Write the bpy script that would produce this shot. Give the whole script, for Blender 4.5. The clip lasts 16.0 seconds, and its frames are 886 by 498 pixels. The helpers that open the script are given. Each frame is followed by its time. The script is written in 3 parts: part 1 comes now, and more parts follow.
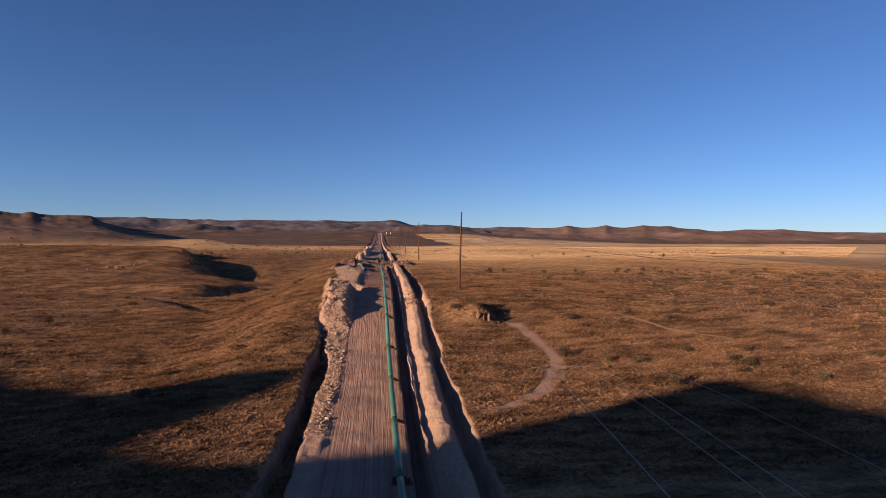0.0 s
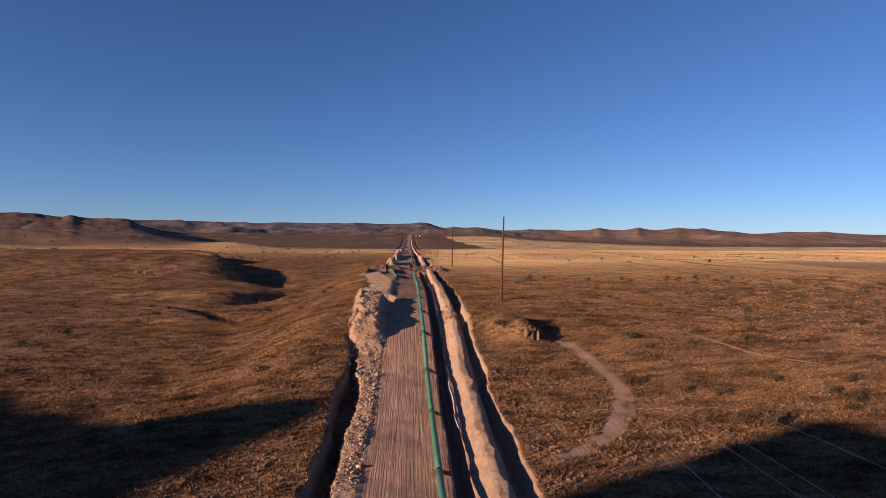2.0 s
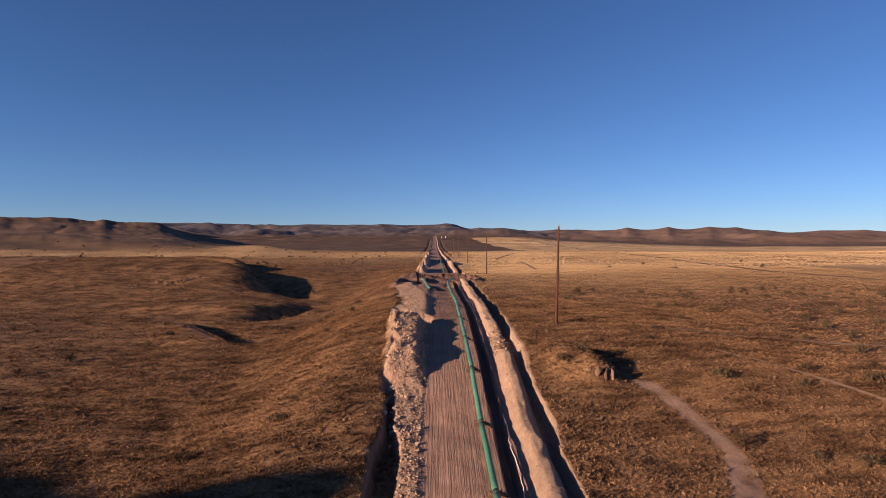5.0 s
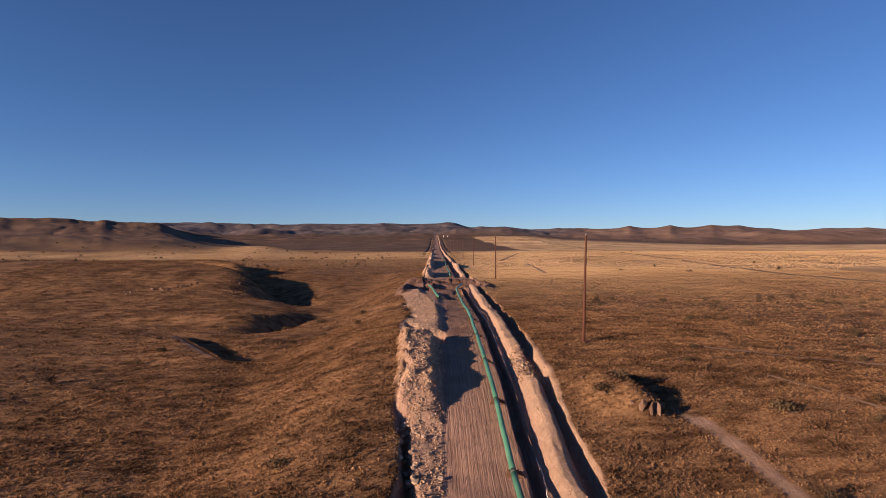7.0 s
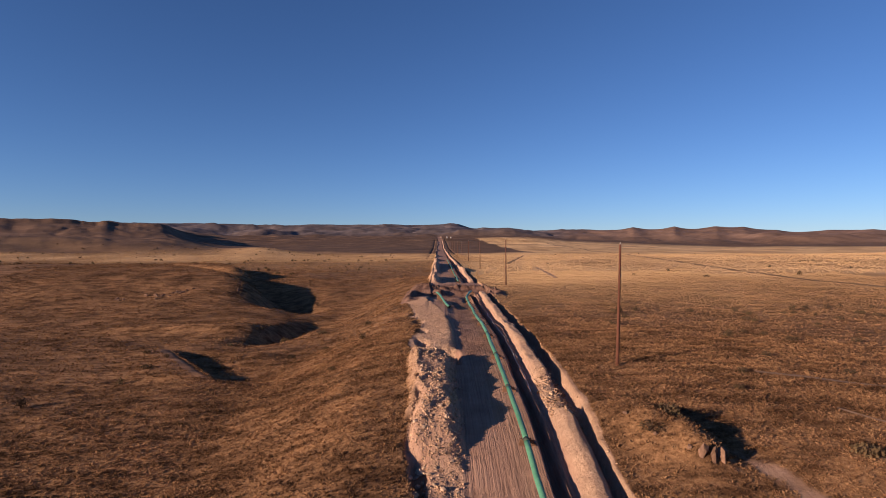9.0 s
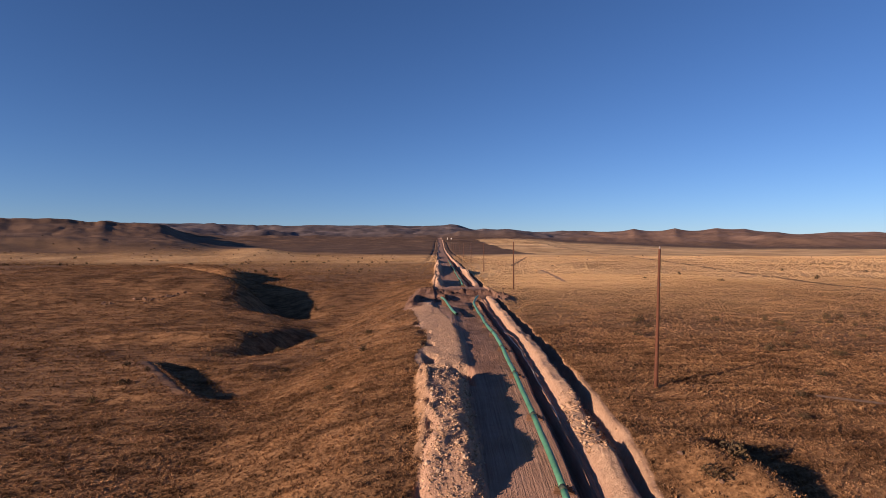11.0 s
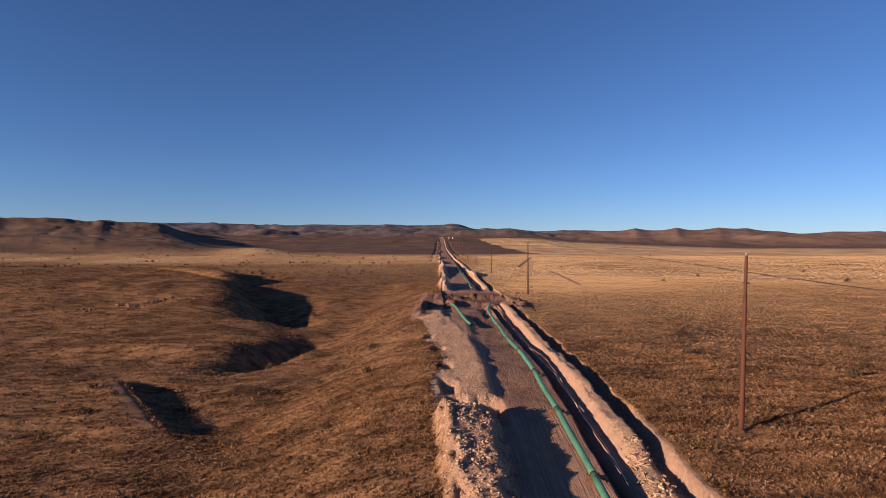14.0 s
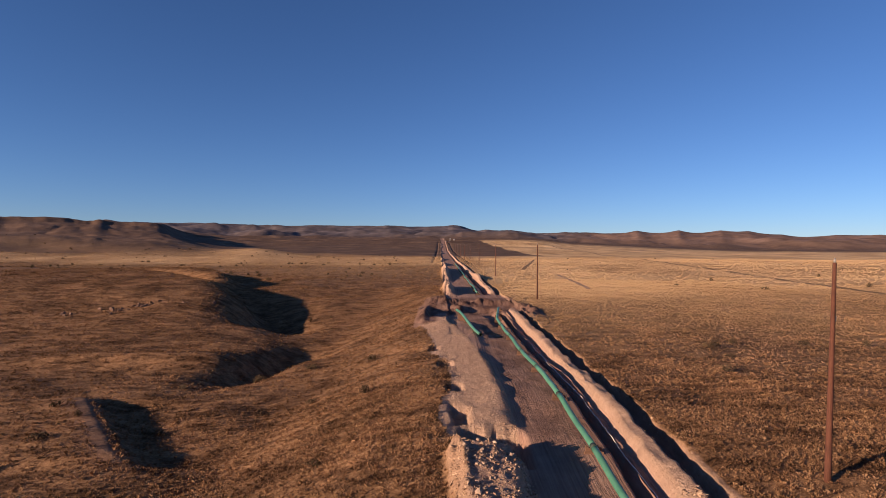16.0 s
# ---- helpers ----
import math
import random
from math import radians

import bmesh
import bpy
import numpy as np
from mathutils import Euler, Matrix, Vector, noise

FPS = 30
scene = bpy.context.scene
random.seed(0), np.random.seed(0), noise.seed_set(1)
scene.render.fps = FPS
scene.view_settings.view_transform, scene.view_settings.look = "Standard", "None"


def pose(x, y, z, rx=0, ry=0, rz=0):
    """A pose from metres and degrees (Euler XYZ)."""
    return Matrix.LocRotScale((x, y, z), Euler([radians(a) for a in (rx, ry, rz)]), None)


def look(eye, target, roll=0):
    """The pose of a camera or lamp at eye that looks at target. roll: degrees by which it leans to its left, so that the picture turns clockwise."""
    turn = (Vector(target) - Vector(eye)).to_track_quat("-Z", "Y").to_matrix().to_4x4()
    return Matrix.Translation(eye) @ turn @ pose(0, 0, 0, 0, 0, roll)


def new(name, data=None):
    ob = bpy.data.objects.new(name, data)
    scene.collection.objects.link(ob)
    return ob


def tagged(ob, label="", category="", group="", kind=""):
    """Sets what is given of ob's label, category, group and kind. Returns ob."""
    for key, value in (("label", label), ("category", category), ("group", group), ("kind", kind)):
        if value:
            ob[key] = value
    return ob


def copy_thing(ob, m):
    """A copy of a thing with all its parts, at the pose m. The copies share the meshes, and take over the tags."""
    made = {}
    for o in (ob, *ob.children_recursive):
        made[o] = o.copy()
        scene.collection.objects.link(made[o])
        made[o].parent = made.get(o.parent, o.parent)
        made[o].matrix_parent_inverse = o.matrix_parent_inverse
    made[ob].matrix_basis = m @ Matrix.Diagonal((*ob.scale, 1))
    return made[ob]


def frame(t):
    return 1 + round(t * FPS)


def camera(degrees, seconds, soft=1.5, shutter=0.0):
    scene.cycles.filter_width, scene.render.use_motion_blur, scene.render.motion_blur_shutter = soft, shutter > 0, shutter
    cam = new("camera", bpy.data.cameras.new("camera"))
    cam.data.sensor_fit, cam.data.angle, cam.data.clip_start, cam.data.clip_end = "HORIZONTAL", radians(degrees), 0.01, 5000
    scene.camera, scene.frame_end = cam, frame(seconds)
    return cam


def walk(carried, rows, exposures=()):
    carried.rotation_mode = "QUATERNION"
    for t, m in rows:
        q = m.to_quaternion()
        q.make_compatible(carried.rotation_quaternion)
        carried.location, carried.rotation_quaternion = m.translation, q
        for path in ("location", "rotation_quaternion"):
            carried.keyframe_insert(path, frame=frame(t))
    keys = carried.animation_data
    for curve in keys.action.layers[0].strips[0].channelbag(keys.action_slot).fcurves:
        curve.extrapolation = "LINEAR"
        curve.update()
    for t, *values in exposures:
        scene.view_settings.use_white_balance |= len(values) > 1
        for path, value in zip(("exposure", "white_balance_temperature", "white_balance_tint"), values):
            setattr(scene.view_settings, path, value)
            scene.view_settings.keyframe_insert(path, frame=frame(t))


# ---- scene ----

# ---------- camera ----------
cam = camera(76.9, 16.0, soft=0.65)
PATH = [
    (0.0, pose(0.632, -7.420, 7.499, 89.477, -0.064, -6.464)),
    (0.5, pose(0.400, -5.432, 7.708, 89.482, -0.070, -6.259)),
    (1.0, pose(0.184, -3.532, 7.902, 89.535, -0.092, -5.659)),
    (1.5, pose(-0.011, -1.678, 8.093, 89.623, -0.117, -4.617)),
    (2.0, pose(-0.197, 0.180, 8.302, 89.716, -0.134, -3.481)),
    (2.5, pose(-0.397, 2.075, 8.539, 89.789, -0.138, -2.597)),
    (3.0, pose(-0.641, 3.996, 8.807, 89.832, -0.126, -1.967)),
    (3.5, pose(-0.958, 5.894, 9.095, 89.855, -0.097, -1.451)),
    (4.0, pose(-1.323, 7.714, 9.401, 89.867, -0.047, -1.102)),
    (6.5, pose(-3.356, 15.914, 11.303, 89.641, 0.341, -0.819)),
    (7.0, pose(-3.693, 17.669, 11.634, 89.652, 0.356, -0.764)),
    (7.5, pose(-4.016, 19.449, 11.952, 89.675, 0.352, -0.692)),
    (8.0, pose(-4.337, 21.260, 12.218, 89.702, 0.335, -0.614)),
    (8.5, pose(-4.651, 23.106, 12.414, 89.726, 0.302, -0.554)),
    (9.0, pose(-4.958, 24.958, 12.567, 89.745, 0.252, -0.475)),
    (11.5, pose(-6.377, 34.204, 12.925, 89.865, 0.053, -0.482)),
    (12.0, pose(-6.693, 35.992, 13.034, 89.829, 0.060, -0.469)),
    (12.5, pose(-7.020, 37.747, 13.148, 89.796, 0.069, -0.452)),
    (13.0, pose(-7.337, 39.510, 13.237, 89.776, 0.076, -0.441)),
    (13.5, pose(-7.627, 41.310, 13.296, 89.772, 0.078, -0.411)),
    (14.0, pose(-7.877, 43.162, 13.330, 89.789, 0.068, -0.387)),
    (14.5, pose(-8.084, 45.066, 13.348, 89.819, 0.039, -0.371)),
    (15.0, pose(-8.261, 47.002, 13.365, 89.851, -0.020, -0.325)),
    (15.5, pose(-8.435, 48.936, 13.388, 89.885, -0.113, -0.310)),
    (16.0, pose(-8.628, 50.830, 13.414, 89.935, -0.237, -0.295)),
]
walk(cam, PATH, [(0.0, 1.0, 4880, 21), (16.0, 1.0, 4880, 21)])

# ---------- world, sun, exposure ----------
SUN_EL = 13.0
SUN_AZ = 238.8
world = bpy.data.worlds.new("sky")
scene.world = world
world.use_nodes = True
wn = world.node_tree
sky = wn.nodes.new("ShaderNodeTexSky")
sky.sky_type = "NISHITA"
sky.sun_disc = False
sky.sun_elevation = radians(SUN_EL)
sky.sun_rotation = radians(SUN_AZ)
sky.altitude = 2200
sky.air_density = 1.0
sky.dust_density = 0.15
sky.ozone_density = 2.0
wn.links.new(sky.outputs[0], wn.nodes["Background"].inputs[0])
wn.nodes["Background"].inputs[1].default_value = 0.038
sun_data = bpy.data.lights.new("sun", "SUN")
sun_data.energy = 5.0
sun_data.angle = radians(0.8)
sun_data.color = (1.0, 0.61, 0.275)
sun = new("sun", sun_data)
sv = Vector((math.sin(radians(SUN_AZ)) * math.cos(radians(SUN_EL)), math.cos(radians(SUN_AZ)) * math.cos(radians(SUN_EL)), math.sin(radians(SUN_EL))))
sun.matrix_world = look(sv * 100, (0, 0, 0))


# ---------- materials ----------
def sub(nt, kind, **inputs):
    n = nt.nodes.new(kind)
    for key, value in inputs.items():
        n.inputs[key.replace("_", " ")].default_value = value
    return n


def noise_node(nt, scale, detail=4.0, rough=0.6, stretch=None):
    co = nt.nodes.new("ShaderNodeTexCoord")
    n = sub(nt, "ShaderNodeTexNoise", Scale=scale, Detail=detail, Roughness=rough)
    if stretch:
        mp = nt.nodes.new("ShaderNodeMapping")
        mp.inputs["Scale"].default_value = stretch
        nt.links.new(co.outputs["Object"], mp.inputs["Vector"])
        nt.links.new(mp.outputs[0], n.inputs["Vector"])
    else:
        nt.links.new(co.outputs["Object"], n.inputs["Vector"])
    return n.outputs["Fac"]


def ramp(nt, fac, stops):
    r = nt.nodes.new("ShaderNodeValToRGB")
    while len(r.color_ramp.elements) < len(stops):
        r.color_ramp.elements.new(0.5)
    for e, (p, c) in zip(r.color_ramp.elements, stops):
        e.position, e.color = p, (*c, 1)
    nt.links.new(fac, r.inputs[0])
    return r.outputs[0]


def mix(nt, fac, a, b, mode="MIX"):
    m = nt.nodes.new("ShaderNodeMix")
    m.data_type, m.blend_type = "RGBA", mode
    for sock, v in ((m.inputs[0], fac), (m.inputs[6], a), (m.inputs[7], b)):
        if isinstance(v, (int, float)):
            sock.default_value = v
        elif isinstance(v, tuple):
            sock.default_value = (*v, 1)
        else:
            nt.links.new(v, sock)
    return m.outputs[2]


def bump(nt, height, strength, distance):
    b = sub(nt, "ShaderNodeBump", Strength=strength, Distance=distance)
    nt.links.new(height, b.inputs["Height"])
    return b.outputs[0]


def material(name, rough=0.8, metal=0.0):
    m = bpy.data.materials.new(name)
    m.use_nodes = True
    nt = m.node_tree
    b = nt.nodes["Principled BSDF"]
    b.inputs["Roughness"].default_value = rough
    b.inputs["Metallic"].default_value = metal
    b.inputs["Specular IOR Level"].default_value = 0.25
    return m, nt, b


def simple(name, dark, light, scale, rough=0.85, metal=0.0, bump_size=0.02, stretch=None, spread=True):
    """Two-tone material with coarse and fine variation; each object shifts a little in tone."""
    m, nt, b = material(name, rough, metal)
    fine = noise_node(nt, scale, 6, 0.7, stretch)
    coarse = noise_node(nt, scale * 0.13, 3, 0.5)
    base = ramp(nt, fine, [(0.3, dark), (0.7, light)])
    tone = ramp(nt, coarse, [(0.3, (0.78, 0.78, 0.78)), (0.7, (1.12, 1.12, 1.12))])
    col = mix(nt, 1.0, base, tone, "MULTIPLY")
    if spread:
        info = nt.nodes.new("ShaderNodeObjectInfo")
        tone2 = ramp(nt, info.outputs["Random"], [(0.0, (0.75, 0.74, 0.72)), (1.0, (1.2, 1.2, 1.2))])
        col = mix(nt, 1.0, col, tone2, "MULTIPLY")
    nt.links.new(col, b.inputs["Base Color"])
    nt.links.new(bump(nt, fine, 0.6, bump_size), b.inputs["Normal"])
    return m


def attribute(nt, name):
    a = nt.nodes.new("ShaderNodeAttribute")
    a.attribute_name = name
    return a.outputs["Fac"]


def ground_material():
    m, nt, b = material("prairie_ground", 0.95)
    b.inputs["Specular IOR Level"].default_value = 0.1
    tuft = noise_node(nt, 3.4, 8, 0.75)
    shade_streak = noise_node(nt, 0.55, 5, 0.62, (0.45, 1.35, 1))
    patch = noise_node(nt, 0.11, 5, 0.65)
    broad = noise_node(nt, 0.012, 4, 0.6)
    grass = ramp(nt, tuft, [(0.32, (0.11, 0.063, 0.029)), (0.50, (0.215, 0.130, 0.065)), (0.68, (0.34, 0.220, 0.115))])
    grass = mix(nt, 1.0, grass, ramp(nt, patch, [(0.3, (0.55, 0.52, 0.50)), (0.5, (0.95, 0.93, 0.9)), (0.7, (1.3, 1.24, 1.16))]), "MULTIPLY")
    # long shadows of tufts and terracettes, painted into the grass colour as dark streaks
    grass = mix(nt, 1.0, grass, ramp(nt, shade_streak, [(0.38, (0.50, 0.47, 0.45)), (0.56, (1.15, 1.14, 1.12))]), "MULTIPLY")
    straw = ramp(nt, broad, [(0.3, (0.54, 0.36, 0.165)), (0.5, (0.64, 0.445, 0.215)), (0.7, (0.72, 0.515, 0.265))])
    straw = mix(nt, 1.0, straw, ramp(nt, noise_node(nt, 0.03, 6, 0.7, (1, 0.35, 1)), [(0.35, (0.62, 0.59, 0.56)), (0.6, (1.12, 1.12, 1.12))]), "MULTIPLY")
    scrub = ramp(nt, noise_node(nt, 0.02, 6, 0.75), [(0.35, (0.075, 0.05, 0.036)), (0.55, (0.13, 0.085, 0.055)), (0.75, (0.22, 0.15, 0.095))])
    rock = ramp(nt, noise_node(nt, 0.006, 7, 0.7), [(0.35, (0.12, 0.08, 0.06)), (0.55, (0.24, 0.16, 0.115)), (0.7, (0.33, 0.23, 0.17))])
    ruts = noise_node(nt, 1.0, 6, 0.7, (5.2, 0.06, 1))
    dirt = ramp(nt, ruts, [(0.3, (0.215, 0.135, 0.098)), (0.5, (0.315, 0.205, 0.15)), (0.72, (0.40, 0.275, 0.205))])
    dirt = mix(nt, 1.0, dirt, ramp(nt, noise_node(nt, 0.5, 5, 0.7), [(0.3, (0.8, 0.78, 0.76)), (0.7, (1.1, 1.1, 1.1))]), "MULTIPLY")
    spoil = ramp(nt, noise_node(nt, 2.2, 6, 0.7), [(0.3, (0.38, 0.25, 0.17)), (0.55, (0.50, 0.35, 0.24)), (0.75, (0.60, 0.44, 0.31))])
    col = mix(nt, attribute(nt, "straw"), grass, straw)
    col = mix(nt, attribute(nt, "scrub"), col, scrub)
    # bluish-grey haze of distance is put into the western hills' rock colour
    rock = mix(nt, attribute(nt, "haze_grey"), rock, ramp(nt, noise_node(nt, 0.008, 7, 0.7), [(0.35, (0.07, 0.060, 0.064)), (0.55, (0.135, 0.117, 0.121)), (0.7, (0.22, 0.19, 0.19))]))
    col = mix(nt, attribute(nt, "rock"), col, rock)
    col = mix(nt, attribute(nt, "bare"), col, dirt)
    # darker brown soil tone, laid where the brown mask says
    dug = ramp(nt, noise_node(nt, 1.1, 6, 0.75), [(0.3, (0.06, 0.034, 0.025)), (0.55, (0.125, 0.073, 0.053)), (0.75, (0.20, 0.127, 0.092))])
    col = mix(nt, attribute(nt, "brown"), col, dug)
    col = mix(nt, attribute(nt, "spoil"), col, spoil)
    nt.links.new(col, b.inputs["Base Color"])
    rough = mix(nt, 0.6, tuft, shade_streak)
    h = mix(nt, attribute(nt, "bare"), rough, mix(nt, 0.62, ruts, (0.5, 0.5, 0.5)))
    h = mix(nt, attribute(nt, "brown"), h, noise_node(nt, 1.3, 6, 0.75))
    h = mix(nt, attribute(nt, "spoil"), h, noise_node(nt, 3.0, 6, 0.75))
    nt.links.new(bump(nt, h, 1.0, 0.4), b.inputs["Normal"])
    return m


MAT_GROUND = ground_material()
MAT_PIPE = simple("green_coated_steel", (0.060, 0.18, 0.115), (0.10, 0.25, 0.165), 3.0, 0.42, 0.0, 0.004)
MAT_BAND = simple("dark_joint_coating", (0.03, 0.05, 0.04), (0.07, 0.09, 0.07), 6.0, 0.6)
MAT_TIMBER = simple("weathered_skid_timber", (0.09, 0.05, 0.03), (0.22, 0.13, 0.08), 8.0, 0.85, stretch=(1, 6, 6))
MAT_POLE = simple("treated_pole_wood", (0.05, 0.021, 0.013), (0.115, 0.048, 0.027), 5.0, 0.85, stretch=(6, 6, 0.5))
MAT_ROCK = simple("broken_limestone", (0.30, 0.21, 0.145), (0.54, 0.42, 0.31), 3.0, 0.9, bump_size=0.05)
MAT_OUTCROP = simple("outcrop_rock", (0.10, 0.062, 0.042), (0.25, 0.16, 0.11), 1.6, 0.95, bump_size=0.08)
MAT_WIRE = simple("bare_aluminium_wire", (0.5, 0.5, 0.5), (0.62, 0.62, 0.62), 4.0, 0.35, 0.8)
MAT_STEEL = simple("galvanised_steel", (0.35, 0.35, 0.36), (0.5, 0.5, 0.5), 9.0, 0.45, 0.8)
MAT_PORCELAIN = simple("glazed_porcelain", (0.30, 0.27, 0.24), (0.42, 0.4, 0.37), 9.0, 0.25)
MAT_LEAF = simple("dry_shrub_leaves", (0.048, 0.034, 0.016), (0.12, 0.084, 0.040), 3.0, 0.9)
MAT_TWIG = simple("shrub_twigs", (0.06, 0.04, 0.025), (0.13, 0.09, 0.06), 8.0, 0.9)
MAT_WHITE = simple("plain_white", (0.65, 0.62, 0.58), (0.8, 0.78, 0.74), 4.0, 0.5)


def grass_material():
    m, nt, b = material("dry_bunch_grass", 0.95)
    b.inputs["Specular IOR Level"].default_value = 0.1
    geo = nt.nodes.new("ShaderNodeNewGeometry")
    col = ramp(nt, geo.outputs["Random Per Island"], [(0.0, (0.15, 0.085, 0.040)), (0.5, (0.225, 0.136, 0.067)), (1.0, (0.315, 0.199, 0.102))])
    col = mix(nt, 1.0, col, ramp(nt, noise_node(nt, 0.11, 5, 0.65), [(0.3, (0.55, 0.52, 0.50)), (0.5, (0.95, 0.93, 0.9)), (0.7, (1.3, 1.24, 1.16))]), "MULTIPLY")
    shade_streak = noise_node(nt, 0.55, 5, 0.62, (0.45, 1.35, 1))
    # the same shadow streaks painted into the blade colour
    col = mix(nt, 1.0, col, ramp(nt, shade_streak, [(0.38, (0.50, 0.47, 0.45)), (0.56, (1.18, 1.17, 1.15))]), "MULTIPLY")
    pale = ramp(nt, geo.outputs["Random Per Island"], [(0.0, (0.45, 0.305, 0.15)), (0.5, (0.55, 0.385, 0.195)), (1.0, (0.65, 0.47, 0.25))])
    col = mix(nt, attribute(nt, "straw"), col, pale)
    nt.links.new(col, b.inputs["Base Color"])
    return m


MAT_GRASS = grass_material()


# ---------- shape of the land ----------
def sig(v):
    return 1.0 / (1.0 + np.exp(-np.clip(v, -60, 60)))


def step(a, b, v):
    t = np.clip((v - a) / (b - a), 0, 1)
    return t * t * (3 - 2 * t)


def lattice(ix, iy, seed):
    h = (ix * 374761393 + iy * 668265263 + seed * 144269504) & 0x7FFFFFFF
    h = ((h ^ (h >> 13)) * 1274126177) & 0x7FFFFFFF
    return ((h ^ (h >> 16)) & 0xFFFF) / 65535.0


def vnoise(x, y, seed=0):
    """Smooth value noise, -1 to 1."""
    x, y = np.asarray(x, float), np.asarray(y, float)
    ix, iy = np.floor(x).astype(np.int64), np.floor(y).astype(np.int64)
    fx, fy = x - ix, y - iy
    fx, fy = fx * fx * (3 - 2 * fx), fy * fy * (3 - 2 * fy)
    a = lattice(ix, iy, seed) * (1 - fx) + lattice(ix + 1, iy, seed) * fx
    b = lattice(ix, iy + 1, seed) * (1 - fx) + lattice(ix + 1, iy + 1, seed) * fx
    return (a * (1 - fy) + b * fy) * 2 - 1


def fbm(x, y, octaves=4, seed=0, gain=0.5):
    total, amp = 0.0, 1.0
    for k in range(octaves):
        total = total + amp * vnoise(x * 2 ** k + 17.3 * k, y * 2 ** k - 9.1 * k, seed + k)
        amp *= gain
    return total


def land(x, y):
    """Height of the natural ground."""
    x, y = np.asarray(x, float), np.asarray(y, float)
    r = np.hypot(x, y)
    az = np.degrees(np.arctan2(x, np.maximum(y, 1e-6)))
    front = step(0, 150, y)
    # rise under the pipeline, then a level plain
    z = -6.6 + 7.5 * sig((y - 64 + 0.28 * np.clip(x - 22, 0, 40)) / 9.5) + 0.008 * np.clip(y - 80, 0, 320)
    # side valley to the west, with its creek
    z = z - 5.4 * step(-8, -28, x) * (1 - step(150, 260, y)) * step(40, 75, y) - 2.2 * step(-10, -40, x) * (1 - step(40, 75, y))
    creek = -46.7 + 0.294 * (y - 150) - 0.012 * (y - 150) ** 2
    z = z - 4.4 * np.exp(-((x - creek) / 8.85) ** 2) * step(154.5, 174.5, y) * (1 - step(240, 330, y))
    # rocky spur that shades the creek behind it, the rounded nose in front and a small ravine
    edge = -52.3 - 0.505 * (y - 180) + 2.0 * fbm(x * 0.05, y * 0.06, 3, 5)
    z = z + 7.2 * sig((edge - x) / 2.2) * np.exp(-((y - 193.4) / np.where(y < 193.4, 34.9, 69.6)) ** 2)
    z = z + 1.7 * np.exp(-((x + 51) / 18.7) ** 2 - ((y - 134.4) / 4.0) ** 2)
    z = z - 4.6 * np.exp(-((x + 34.1 - 0.23 * (y - 136.8)) / 4.2) ** 2 - ((y - 136.8) / 10.8) ** 2)
    # cut bank in the valley
    bank = -33.5 - 0.77 * (y - 96.2)
    along = step(95, 97.5, y) * (1 - step(113.5, 116, y))
    across = (x - bank) / 1.262
    z = z + 0.7 * along * sig(-across / 0.4) * step(-12, -1, across) - 0.75 * along * sig(across / 0.4) * (1 - step(4, 11, across))
    # gentle fall to the east
    z = z - 1.1 * step(20, 45, x) * step(55, 75, y) * (1 - step(90, 240, y))
    # mound by the track
    lx, ly = x - 11.6, y - 67.6
    z = z + 1.9 * np.exp(-((0.88 * lx + 0.47 * ly) / 2.4) ** 2 - ((-0.47 * lx + 0.88 * ly) / 4.6) ** 2) + 0.8 * np.exp(-((x - 14.0) / 1.5) ** 4 - ((y - 65.0) / 1.9) ** 4)
    # distant plain rising towards the hills
    east = 1 - 0.85 * step(6, 30, az)
    far = np.where(y > 0, r, 0)
    z = z + 0.023 * east * np.log1p(np.exp(np.clip((far - 650) / 90, -50, 40))) * 90
    # mesa to the west
    rim = az + 0.25 * fbm(x * 0.012, y * 0.012, 3, 8)
    foot = r + 55 * fbm(x * 0.006, y * 0.006, 4, 9)
    lip = r + 14 * fbm(x * 0.011, y * 0.011, 4, 10)
    mesa = 0.34 * step(540, 780, foot) * step(-20.5, -26, rim) + 0.46 * step(800, 985, lip) * step(-23.2, -26.0, rim) + 0.20 * step(968, 1000, lip) * step(-24.8, -25.7, rim)
    z = z + (y > 0) * mesa * (28 + 7 * step(-25, -37, az) + 1.2 * fbm(az * 0.8, r * 0.01, 3, 12) + 3.0 * np.exp(-((az + 30.2) / 0.5) ** 2)) * (1 - step(1700, 2600, r))
    gully = np.abs(fbm(x * 0.009, y * 0.009, 4, 21))
    z = z - 4 * np.clip(0.35 - np.abs(fbm(x * 0.007, y * 0.007, 5, 23, 0.6)), 0, 1) * step(-21, -25, az) * step(600, 760, r) * (1 - step(880, 960, r)) * (y > 0)
    z = z + 8 * step(-14, -25, az) * step(380, 800, r) * (y > 0) * (0.8 + 0.35 * gully)
    z = z + 6.0 * np.exp(-((az + 17) / 3.0) ** 2 - ((r - 640) / 110) ** 2) * (y > 0)
    # low broken ridges on the dark plain
    fold = np.abs(fbm(x * 0.0022 + 5, y * 0.005, 4, 25))
    z = z + 10 * (1 - 1.6 * fold) * step(900, 1700, r) * (1 - step(9, 14, az)) * (y > 0)
    # hills along the skyline
    rise = step(2300, 4100, r) * (y > 0)
    crest = 27 + 9 * (1 - step(1.5, 4, az)) + 2.5 * (1 - step(4, 11, az)) + 4 * step(-14, -24, az) - 6 * step(28, 33, az)
